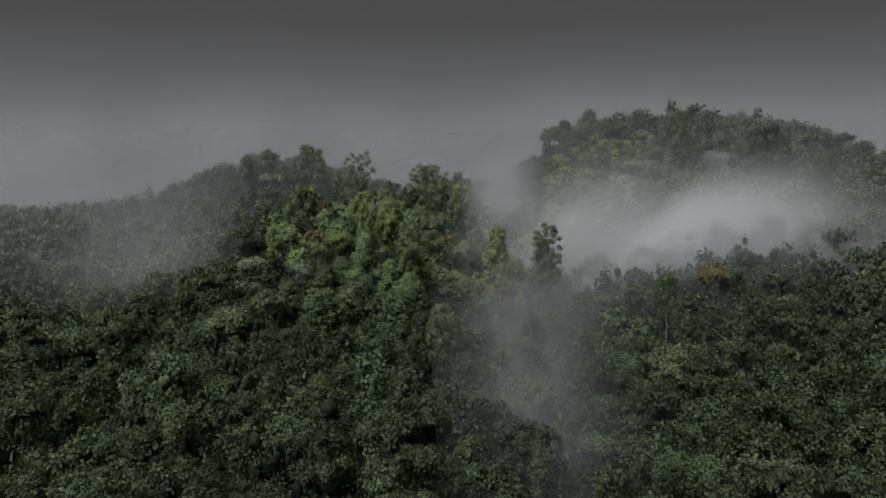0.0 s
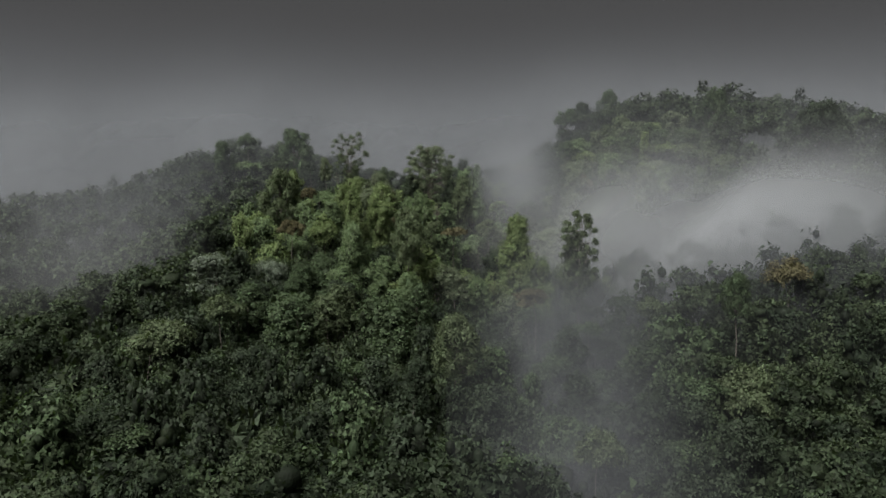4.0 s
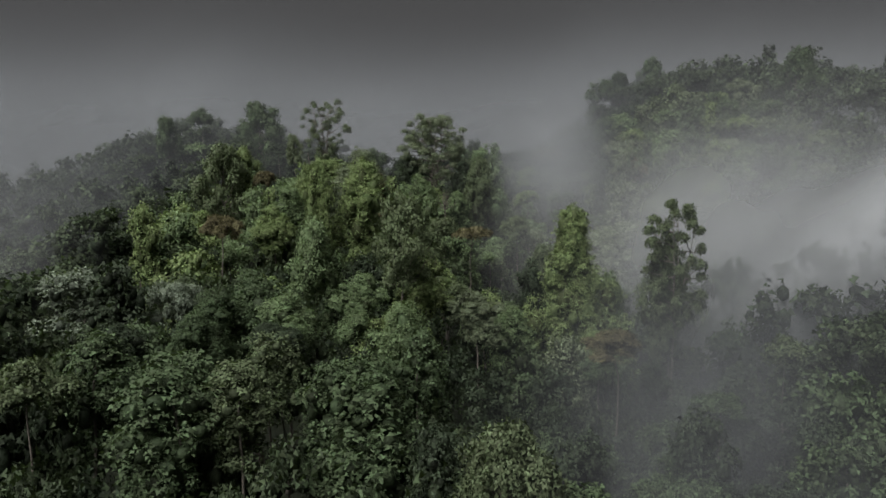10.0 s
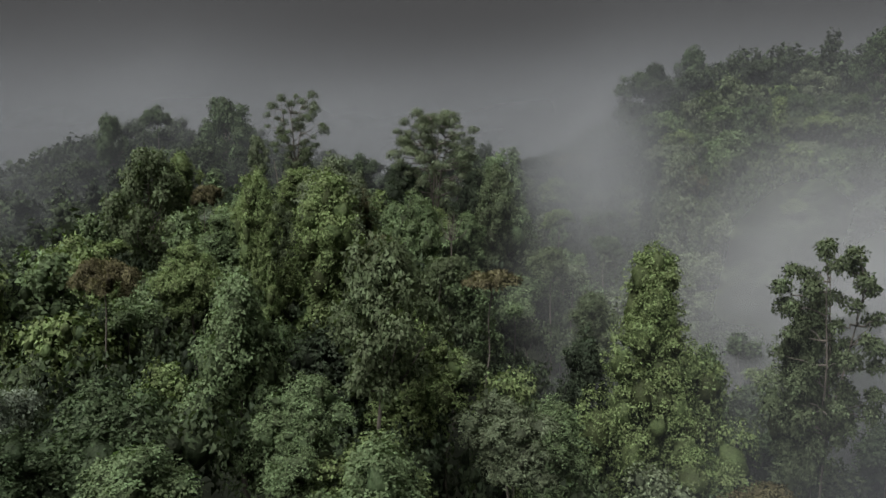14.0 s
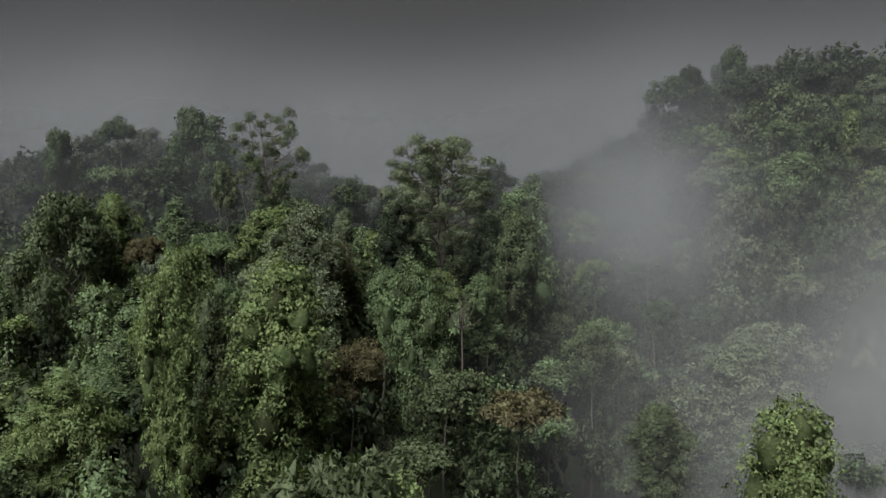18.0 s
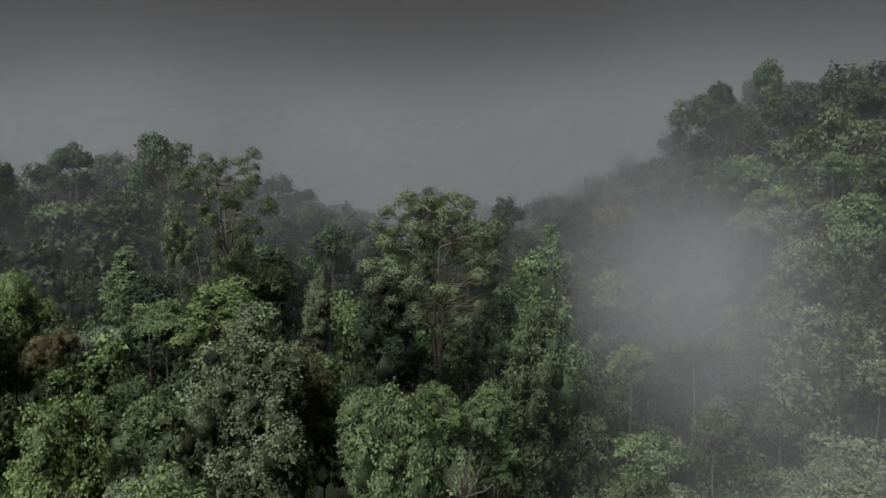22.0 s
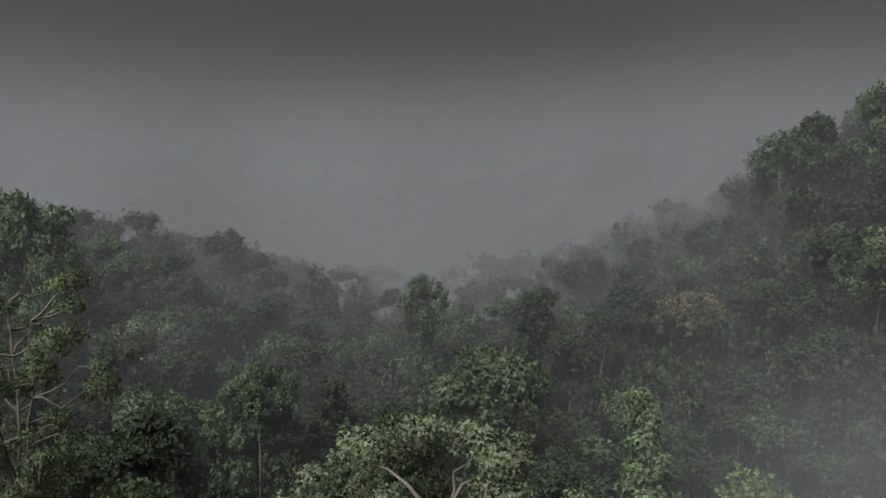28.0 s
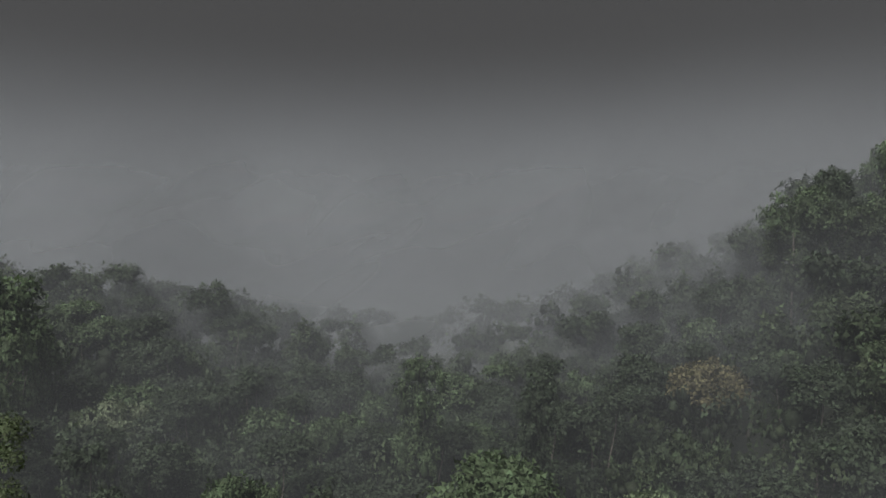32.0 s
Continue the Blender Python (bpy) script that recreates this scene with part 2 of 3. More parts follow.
def ball(levels):
    bm = bmesh.new()
    bmesh.ops.create_icosphere(bm, subdivisions=levels, radius=1.0)
    verts = np.array([v.co[:] for v in bm.verts])
    faces = np.array([[v.index for v in f.verts] for f in bm.faces])
    bm.free()
    return verts, faces


ICO_V, ICO_F = ball(2)
ROUGH_V, ROUGH_F = ball(1)


def cores(rng, clumps, shrink=0.80, fine=True):
    """The dense inside of each clump, coloured dark for the shade in its gaps."""
    out = []
    for c in clumps:
        bv, bf = (ICO_V, ICO_F) if fine else (ROUGH_V, ROUGH_F)
        bumps = 1 + (0.20 if fine else 0.16) * rng.normal(size=(len(bv), 1))
        out.append((bv * bumps * np.array(c[3:]) * shrink + np.array(c[:3]), bf))
    return joined(out)


def creepers(rng, clumps, strands, size):
    """Ropes of leaves that hang down over the outside of the clumps."""
    out = []
    cl = np.asarray(clumps, float)
    low = np.argsort(cl[:, 2])[: max(6, 2 * len(cl) // 3)]
    for c in cl[rng.choice(low, strands)]:
        a, n = rng.uniform(0, 2 * math.pi), int(rng.integers(9, 22))
        d = np.array((math.cos(a), math.sin(a), 0.0))
        start = c[:3] + d * c[3] * 1.02 + (0, 0, 0.2 * c[5])
        u = np.arange(n) / n
        p = start + d * (0.10 * np.sin(u * 2.5))[:, None] - np.array((0, 0, 1.0)) * (u * n * size * 0.42)[:, None] + rng.normal(size=(n, 3)) * size * 0.16
        small = np.concatenate([p, np.full((n, 3), size * 0.45)], 1)
        out.append(leaves(rng, small, n * 4, size * 0.75, droop=1.2, lumpy=False))
    return out


def clumps_broad(rng, n=15, flat=0.8, size=0.42):
    """A rounded crown of radius 1, its top at z = 0, of billows of foliage."""
    out = [(0, 0, -0.85 * flat, 0.62, 0.62, 0.62 * flat)]
    for i in range(n):
        a, h = rng.uniform(0, 2 * math.pi), rng.uniform(-0.45, 1.0)
        q = math.sqrt(max(0.0, 1 - max(h, 0) ** 2)) * (0.72 if h > 0 else 0.66)
        s = size * rng.choice((0.5, 0.75, 1.0, 1.2)) * rng.uniform(0.85, 1.15)
        out.append((q * math.cos(a), q * math.sin(a), flat * (h * 0.62 - 0.95) + 0.05, s, s, s * rng.uniform(0.65, 0.9)))
    return out


def clumps_vine(rng, tall=2.6, n=30, w0=0.35, w1=0.8, grow=0.7):
    """A tree smothered in creepers: a ragged column, radius about 1, top at z = 0, that widens from w0 to w1, with shoulders and hanging curtains."""
    out = []
    lean, swell = rng.uniform(-0.13, 0.13, 2), rng.uniform(0, 6)
    for i in range(n):
        u = (i + rng.random()) / n
        a = i * 2.4 + rng.uniform(-0.6, 0.6)
        wide = (w0 + (w1 - w0) * u**grow) * (1 + 0.30 * math.sin(2 * a + swell + 3 * u)) + 0.13 * math.sin(u * 8 + swell)
        s = rng.uniform(0.24, 0.42) * (0.7 + 0.45 * wide)
        z = -0.9 * s - u * (tall - 0.5)
        q = max(0.0, wide - 0.5 * s) * rng.uniform(0.5, 1.25)
        out.append((q * math.cos(a) + lean[0] * z, q * math.sin(a) + lean[1] * z, z, s, s, s * rng.uniform(0.9, 1.8)))
    for z in np.arange(-0.45, -tall, -0.45):
        u = -z / tall
        wide = 0.72 * (w0 + (w1 - w0) * u**grow)
        out.append((lean[0] * z, lean[1] * z, z, wide, wide, 0.45))
    return out


def trunk_piece(rng, height, radius, bend=0.05, sides=7, n=7):
    """From z = -height up to z = 0."""
    u = np.linspace(0, 1, n)
    off = np.cumsum(rng.normal(size=(n, 2)) * bend * height / n, 0)
    off -= off[-1]
    pts = np.stack([off[:, 0], off[:, 1], -height * (1 - u)], 1)
    return tube(pts, radius * (1.0 - 0.55 * u) * (1 + 0.9 * np.exp(-u * 14)), sides)


def limb_set(rng, stem, ends, radius, spread=True):
    """Crooked limbs, one by one, from a fork to the clumps that they carry."""
    out = []
    for e in ends:
        e = np.asarray(e, float)
        start = np.array((stem[0], stem[1], max(stem[2] - 0.9, min(stem[2], e[2] - 0.30 - 0.45 * math.hypot(e[0], e[1])))) if spread else stem)
        n = 5
        u = np.linspace(0, 1, n)[:, None]
        mid = start * (1 - u) + e * u
        mid[:, 2] += (np.sin(u[:, 0] * math.pi) * -0.10) * np.linalg.norm(e - start)
        mid[1:-1] += rng.normal(size=(n - 2, 3)) * 0.045 * np.linalg.norm(e - start)
        out.append(tube(mid, radius * (1 - 0.75 * u[:, 0]), 5))
    return out


def made_tree(name, rng, clumps, count, size, bark, trunk_r, droop=0.5, core=0.47, fill=False, open_limbs=False, trunk_top=-0.5, fine=False, strands=0):
    """Meshes of one tree of unit crown radius, top at z = 0: trunk, limbs, crown, inner foliage."""
    out = {}
    tv, tf = trunk_piece(rng, 6.0, trunk_r, bend=0.10)
    tv[:, 2] += trunk_top
    out["trunk"] = mesh_of(name + "_trunk", tv, tf, bark, True)
    top = np.array((0, 0, trunk_top - 0.02))
    if open_limbs:
        ends = [c[:3] for c in clumps]
        out["limb"] = [mesh_of(name + "_limb", lv, lf_, bark, True) for lv, lf_ in limb_set(rng, top, ends, trunk_r * 0.36)]
    v, f = leaves(rng, clumps, count, size, droop=droop, fill=fill)
    ropes = creepers(rng, clumps, strands, size) if strands else []
    own = 10 if strands >= 50 else 0
    if ropes[own:]:
        v, f = joined([(v, f)] + ropes[own:])
    out["crown"] = mesh_of(name + "_crown", v, f, LEAF)
    if own:
        out["hanging_creeper"] = [mesh_of(name + "_creeper", rv, rf, LEAF) for rv, rf in ropes[:own]]
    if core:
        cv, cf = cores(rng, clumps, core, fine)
        out["inner_foliage"] = mesh_of(name + "_inner", cv, cf, SHADED_INNER)
    return out


def stand(meshes, name, label, category, group, x, y, top, radius, tall, color, turn):
    """A tree with its top at that height; tall: its crown's stretch; its trunk goes down to the ground."""
    root = tagged(new(name), label, category, group)
    g = float(floor_height(x, y)) - 0.4
    root.matrix_world = Matrix.Translation((x, y, g))
    for key, me in [(k, m) for k, ms in meshes.items() for m in (ms if isinstance(ms, list) else [ms])]:
        if key == "hanging_creeper":
            part(key, me, crown, color=color)
            continue
        ob = part(key, me, root, color=color if key in ("crown", "inner_foliage") else None)
        crown = ob if key == "crown" else root
        if key == "trunk":
            zs = np.array([v.co.z for v in (me.vertices[0], me.vertices[-1])])
            t_top = top + zs[1] * tall
            k = (t_top - g) / 6.0
            ob.matrix_local = Matrix.Translation((0, 0, t_top - g - zs[1] * k)) @ Matrix.Rotation(turn, 4, "Z") @ Matrix.Diagonal((radius, radius, k, 1))
        else:
            ob.matrix_local = Matrix.Translation((0, 0, top - g)) @ Matrix.Rotation(turn, 4, "Z") @ Matrix.Diagonal((radius, radius, tall, 1))
    return root


def broad_set(base, n, count, size, fine):
    return [made_tree("broad", np.random.default_rng(base + i), clumps_broad(np.random.default_rng(base + 20 + i), 15 + 2 * i, 0.75 + 0.12 * (i % 4), 0.36 + 0.03 * (i % 3)),
                      count, size, BARK, 0.045, fine=fine) for i in range(n)]


def vine_set(base, n, count, size, fine, strands):
    return [made_tree("vine", np.random.default_rng(base + i), clumps_vine(np.random.default_rng(base + 20 + i), 2.8 + 0.2 * i, 30 + 4 * i, 0.46 + 0.07 * (i % 3), 0.70 + 0.08 * (i % 4), 0.9),
                      count, size, BARK, 0.05, droop=1.0, fine=fine, strands=strands) for i in range(n)]


BROAD, VINE = broad_set(20, 5, 5400, 0.070, False), vine_set(60, 5, 6000, 0.073, False, 16)
BROAD_ROUGH, VINE_ROUGH = broad_set(420, 5, 2000, 0.108, False), vine_set(460, 5, 2300, 0.112, False, 0)
BROAD_FINE, VINE_FINE = broad_set(300, 5, 18000, 0.044, True), vine_set(360, 5, 31000, 0.042, True, 50)
TOWER = made_tree("tower", np.random.default_rng(5), clumps_vine(np.random.default_rng(6), 4.2, 80, 0.13, 1.10, 0.62), 72000, 0.031, BARK, 0.06, droop=1.0, fine=True, strands=90)
PILLAR = made_tree("pillar", np.random.default_rng(8), clumps_vine(np.random.default_rng(9), 5.0, 40, 0.42, 0.6), 8000, 0.11, BARK, 0.12, droop=1.0, strands=30)


def open_clumps(rng, n, tall, s_lo=0.20, s_hi=0.34):
    out = []
    for i in range(n):
        a, u = i * 2.4 + rng.uniform(-0.4, 0.4), (i + 0.5) / n
        q = 0.92 * (min(1.0, 0.30 + 1.25 * u) if u < 0.6 else 1.0 - 0.9 * (u - 0.6)) * math.sqrt(rng.uniform(0.08, 1.0))
        s = rng.uniform(s_lo, s_hi)
        out.append((q * math.cos(a), q * math.sin(a), -0.22 - u * tall, s, s, s * 0.72))
    return out


OPEN = [made_tree("open", np.random.default_rng(100 + i), open_clumps(np.random.default_rng(110 + i), 28 + 4 * i, 1.45), 15000, 0.050, BARK, 0.05,
                  core=0, fill=True, open_limbs=True, trunk_top=-0.7) for i in range(4)]
OPEN_ROUGH = [made_tree("open", np.random.default_rng(170 + i), open_clumps(np.random.default_rng(180 + i), 12, 1.4, 0.26, 0.40), 3200, 0.085, BARK, 0.05,
                        core=0, fill=True, open_limbs=True, trunk_top=-0.7) for i in range(3)]

def forked_tree(seed, widths, fork, stems, n, count, size, bark=PALE_BARK):
    """An emergent tree, radius 1, top at z = 0: stems that fork low, crooked branches, and tufts of leaves at their tips within an outline."""
    fr, out = np.random.default_rng(seed), {}
    tv, tf = trunk_piece(fr, 6.0, 0.038, bend=0.03)
    tv[:, 2] += fork
    out["trunk"] = mesh_of("forked_trunk", tv, tf, bark, True)
    zs, ws = [w[0] for w in widths], [w[1] for w in widths]
    limbs, lines = [], []
    for k in range(stems):
        a, top = k * 6.28 / stems + fr.uniform(-0.3, 0.3), fr.uniform(-0.55, -0.2)
        u = np.linspace(0, 1, 9)
        reach = 0.55 * float(np.interp(-top, zs, ws)) * (0.25 if k == 0 else 1)
        line = np.stack([reach * np.cos(a) * u**1.1, reach * np.sin(a) * u**1.1, fork + (top - fork) * u], 1)
        line[1:] += np.cumsum(fr.normal(size=(8, 3)) * (0.022, 0.022, 0), 0)
        lines.append(line)
        limbs.append(tube(line, 0.025 * (1 - 0.8 * u), 6))
    clumps, line = [], np.concatenate(lines)
    for i in range(n):
        a, z = i * 2.4 + fr.uniform(-0.5, 0.5), -zs[0] - 0.08 - (zs[-1] - 0.1) * ((i + fr.random()) / n) ** 0.9
        q = float(np.interp(-z, zs, ws)) * math.sqrt(fr.uniform(0.15, 1.0))
        s = fr.uniform(0.09, 0.20)
        tip = np.array((q * math.cos(a), q * math.sin(a), z))
        clumps.append((*tip, s, s, s * fr.uniform(0.5, 0.8)))
        cost = np.linalg.norm(line - tip, axis=1) + np.where(line[:, 2] > z - 0.04, 2.0, 0.0)
        root_at = line[int(np.argmin(cost))]
        u = np.linspace(0, 1, 5)[:, None]
        way = root_at * (1 - u) + tip * u
        way[1:-1] += fr.normal(size=(3, 3)) * 0.05 * np.linalg.norm(tip - root_at)
        limbs.append(tube(way, 0.013 * (1 - 0.7 * u[:, 0]), 4))
    out["limb"] = [mesh_of("forked_limb", v, f, BARK, True) for v, f in limbs[:stems]]
    v, f = joined(limbs[stems:])
    out["twigs"] = mesh_of("forked_twigs", v, f, BARK, True)
    v, f = leaves(fr, clumps, count, size, droop=0.5, fill=True)
    out["crown"] = mesh_of("forked_crown", v, f, LEAF)
    return out


# a tall vase of tufts, and a broad dome on two stems
EMERGENT = [forked_tree(130, [(0, 0.35), (0.3, 0.8), (0.7, 0.95), (1.2, 0.62), (1.7, 0.40), (2.1, 0.22)], -2.0, 4, 70, 30000, 0.021),
            forked_tree(141, [(0, 0.30), (0.25, 0.68), (0.6, 0.92), (1.1, 1.0), (1.6, 0.80), (1.8, 0.5)], -2.7, 4, 100, 70000, 0.020),
            forked_tree(152, [(0, 0.25), (0.3, 0.55), (0.8, 0.95), (1.3, 0.7), (1.8, 0.75), (2.3, 0.35)], -2.5, 3, 50, 22000, 0.034, BARK)]


def umbrella_clumps(rng):
    out = []
    for i in range(13):
        a, q = i * 2.4, 0.80 * math.sqrt((i + 0.3) / 13)
        out.append((q * math.cos(a), q * math.sin(a), -0.12 - 0.16 * q - 0.10 * (i % 2), 0.27, 0.27, 0.10))
    return out


UMBRELLA = [made_tree("umbrella", np.random.default_rng(150 + i), umbrella_clumps(np.random.default_rng(160 + i)), 5000, 0.075, BARK, 0.035, core=0, fill=True,
                      open_limbs=True, trunk_top=-0.55) for i in range(2)]
TAKEN = []


def hero(meshes, name, words, x, y, top, radius, tall, color):
    TAKEN.append((x, y, radius, top))
    return stand(meshes, name, f"{TINT_WORD[color]} {words}", "tree", "rainforest trees", x, y, top, radius, tall, color, (x * 1.7 + y * 0.9) % 6.28)


def pick_of(kinds, x, y, r=0):
    if abs(x) > 42 or y > 300 or y < 180:
        kinds = BROAD if kinds is BROAD_FINE else VINE if kinds is VINE_FINE else kinds
    return kinds[int(abs(x * 3.1 + y * 1.7)) % len(kinds)]


def broad_at(x, y, top, r, h, color):
    hero(pick_of(BROAD_FINE, x, y, r), "broadleaf_tree", "rounded rainforest tree rising from the canopy", x, y, top, r * 0.95, max(0.8 * r, min(h / 1.4, 1.3 * r)), color)


def vine_at(x, y, top, r, h, color):
    hero(pick_of(VINE_FINE, x, y, r), "vine_draped_tree", "tree smothered in hanging creepers on the slope", x, y, top, r * 1.32, max(0.95 * r, 1.3 * h / 3.2), color)


def open_at(x, y, top, r, h, color):
    hero(pick_of(OPEN, x, y), "tall_open_tree", "tall open-crowned tree with bare limbs showing", x, y, top, r, max(0.8 * r, min(h / 1.7, 1.9 * r)), color)


def ragged_at(x, y, top, r, h, color):
    hero(EMERGENT[2], "ragged_tree", "ragged tree with sparse leafy branches in the mist", x, y, top, r, h / 2.3, color)


def umbrella_at(x, y, top, r, h, color):
    hero(pick_of(UMBRELLA, x, y), "umbrella_tree", "flat-topped tree on a thin pale trunk", x, y, top, r, r, color)


def emergent_at(x, y, top, r, h, color):
    hero(EMERGENT[0 if x < -10 else 1], "emergent_tree", "emergent tree with a tall pale trunk and open crown", x, y, top, r, h / 2.0, color)


def tower_at(x, y, top, r, h, color):
    hero(TOWER, "vine_tower_tree", "tall tapering tree wrapped in bright creepers", x, y, top, r * 1.0, h / 4.2 * 1.1, color)


def pillar_at(x, y, top, r, h, color):
    hero(PILLAR, "vine_pillar_tree", "narrow snag wrapped in leafy creepers", x, y, top, r * 1.5, h / 5.0, color)


def dead_at(x, y, top, r, h, color):
    """A bare dead tree: a grey trunk with forking naked branches."""
    dr = np.random.default_rng(31)
    root = tagged(new("dead_tree"), "bare grey-brown dead tree with forked branches", "tree", "rainforest trees")
    g = float(floor_height(x, y)) - 0.4
    root.matrix_world = Matrix.Translation((x, y, g))
    tv, tf = trunk_piece(dr, top - g - h * 0.75, 0.16, bend=0.03)
    tv[:, 2] += top - g - h * 0.75
    part("trunk", mesh_of("dead_trunk", tv, tf, DEAD_BARK, True), root)
    fork = np.array((0, 0, top - g - h * 0.8))
    ends = [fork + np.array((1.3 * r * math.cos(a) * q, 1.3 * r * math.sin(a) * q, h * (0.85 - 0.45 * q) * s)) for a, q, s in zip(np.arange(14) * 2.4, np.linspace(0.1, 1, 14), dr.uniform(0.7, 1, 14))]
    for lv, lf_ in limb_set(dr, fork, ends, 0.07, False):
        part("branch", mesh_of("dead_branch", lv, lf_, DEAD_BARK, True), root)


def snag_at(x, y, top, r, h, color):
    """A bare leaning stem that sticks out of the canopy."""
    root = tagged(new("bare_snag"), "bare dark dead stem leaning out of the canopy", "tree", "rainforest trees")
    g = float(floor_height(x, y)) - 0.4
    root.matrix_world = Matrix.Translation((x, y, g))
    u = np.linspace(0, 1, 8)
    pts = np.stack([2.6 * (1 - u) ** 0.8 + 0.12 * np.sin(u * 9), 0 * u, (top - g) * u], 1)
    tv, tf = tube(pts, 0.20 - 0.13 * u, 7)
    part("trunk", mesh_of("snag_trunk", tv, tf, BARK, True), root)
    tv, tf = tube(pts[5] + np.outer(np.linspace(0, 1, 4), (0.9, 0.2, 1.1)), np.linspace(0.07, 0.02, 4), 5)
    part("branch", mesh_of("snag_branch", tv, tf, BARK, True), root)

# ---- named trees ----
# several tints before y 200 and past y 312 are darkened for dimmer light
emergent_at(-25.0, 299.0, 64.8, 7.4, 17.3, OLIVE)
emergent_at(2.7, 282.0, 60.0, 8.6, 17.0, SAGE)
vine_at(-4.0, 280.0, 50.4, 3.9, 12.0, DEEP)
vine_at(14.1, 288.0, 52.0, 5.5, 21.8, VIVID)
vine_at(-9.9, 232.0, 49.2, 4.0, 13.7, LIME)
vine_at(-13.6, 262.0, 51.5, 4.0, 12.3, SAGE)
vine_at(-21.8, 246.0, 48.6, 3.1, 15.7, LIME)
vine_at(-16.8, 213.0, 40.7, 4.6, 17.8, VIVID)
vine_at(-45.3, 224.0, 42.1, 2.7, 11.8, LIME)
vine_at(-21.6, 195.9, 35.3, 4.8, 12.0, GREEN)
vine_at(-3.8, 201.0, 29.6, 4.6, 9.6, LIME)
vine_at(13.1, 219.0, 26.6, 3.4, 8.1, VIVID)
vine_at(-17.7, 228.0, 49.2, 2.1, 11.6, LIME)
vine_at(-0.7, 255.0, 45.5, 3.5, 16.2, VIVID)
vine_at(54.0, 302.0, 52.2, 3.7, 13.8, SAGE)
vine_at(-22.2, 285.0, 49.4, 4.8, 10.0, LIME)
vine_at(13.2, 272.0, 49.6, 3.4, 13.7, OLIVE)
vine_at(9.0, 277.0, 49.2, 2.9, 11.6, DEEP)
vine_at(17.4, 345.0, 55.4, 3.2, 14.6, DEEP)
vine_at(2.8, 346.0, 57.8, 2.7, 12.5, GREEN)
vine_at(-23.6, 175.0, 31.4, 5.1, 9.8, GREEN)
vine_at(-3.0, 197.0, 31.5, 4.3, 10.9, VIVID)
vine_at(-6.0, 176.1, 30.5, 3.4, 7.3, GREEN)
vine_at(54.9, 198.4, 21.5, 7.1, 23.1, GREEN)
vine_at(-24.2, 240.7, 44.4, 3.3, 4.8, VIVID)
vine_at(-40.4, 275.0, 51.9, 2.8, 8.8, LIME)
vine_at(-23.4, 252.6, 46.2, 3.0, 7.8, VIVID)
vine_at(1.7, 263.8, 43.5, 2.2, 6.0, OLIVE)
vine_at(7.8, 267.3, 42.4, 2.6, 7.4, VIVID)
vine_at(71.6, 316.0, 57.9, 4.5, 11.3, VIVID)
vine_at(39.8, 264.7, 34.4, 5.8, 8.3, SAGE)
vine_at(-9.9, 267.0, 46.6, 2.8, 5.8, BRONZE)
vine_at(-3.9, 259.6, 44.4, 2.7, 4.7, VIVID)
vine_at(2.6, 264.8, 43.4, 2.4, 4.8, LIME)
vine_at(-11.9, 291.8, 48.6, 1.9, 6.3, SAGE)
vine_at(-0.3, 216.2, 34.8, 3.3, 9.6, LIME)
vine_at(-24.5, 182.2, 33.6, 2.0, 4.4, GREEN)
vine_at(-8.6, 202.9, 34.5, 2.7, 6.0, VIVID)
vine_at(6.2, 207.3, 31.1, 2.7, 5.8, SAGE)
vine_at(17.4, 224.0, 32.3, 3.1, 15.1, DEEP)
vine_at(29.8, 223.0, 30.7, 2.3, 14.3, VIVID)
vine_at(36.7, 215.0, 38.6, 2.7, 13.5, OLIVE)
vine_at(-16.5, 189.6, 33.9, 3.6, 8.4, VIVID)
vine_at(-24.5, 190.3, 34.7, 2.5, 6.2, GREEN)
vine_at(-46.6, 204.2, 35.1, 3.7, 7.4, SILVER)
vine_at(-16.2, 178.2, 32.4, 2.6, 5.2, OLIVE)
vine_at(-17.3, 169.7, 31.9, 2.9, 6.9, OLIVE)
vine_at(-9.0, 173.3, 30.9, 3.3, 9.0, GREEN)
vine_at(-32.1, 175.8, 33.0, 3.4, 6.8, GREEN)
vine_at(-22.7, 167.6, 32.1, 4.0, 9.6, GREEN)
vine_at(-6.6, 170.2, 30.2, 4.5, 10.7, GREEN)
vine_at(-1.7, 141.8, 28.0, 2.1, 6.7, DEEP)
vine_at(-17.8, 238.0, 45.5, 2.4, 11.1, OLIVE)
vine_at(-25.0, 227.7, 41.8, 2.3, 4.2, LIME)
vine_at(15.5, 290.0, 46.7, 4.5, 19.0, VIVID)
vine_at(22.8, 245.3, 33.0, 2.9, 4.4, OLIVE)
umbrella_at(8.4, 236.0, 37.5, 3.9, 3.8, BRONZE)
umbrella_at(-72.0, 350.7, 54.5, 7.8, 7.1, VIVID)
umbrella_at(-42.4, 299.7, 40.5, 4.4, 5.6, SILVER)
tower_at(22.7, 220.0, 42.4, 6.0, 25.1, LIME)
ragged_at(37.0, 213.0, 43.7, 6.3, 18.9, OLIVE)
open_at(-3.2, 206.5, 45.5, 5.4, 13.6, OLIVE)
open_at(-52.7, 354.1, 69.1, 9.5, 24.8, GREEN)
open_at(-43.1, 267.4, 53.2, 7.2, 17.8, OLIVE)
open_at(-80.3, 345.0, 63.7, 4.8, 14.3, GREEN)
open_at(86.9, 386.0, 88.2, 8.1, 24.7, GREEN)
open_at(111.2, 352.0, 80.9, 7.0, 19.7, GREEN)
open_at(4.6, 153.5, 32.4, 4.6, 10.5, OLIVE)
open_at(64.7, 190.0, 32.8, 3.7, 9.7, GREEN)
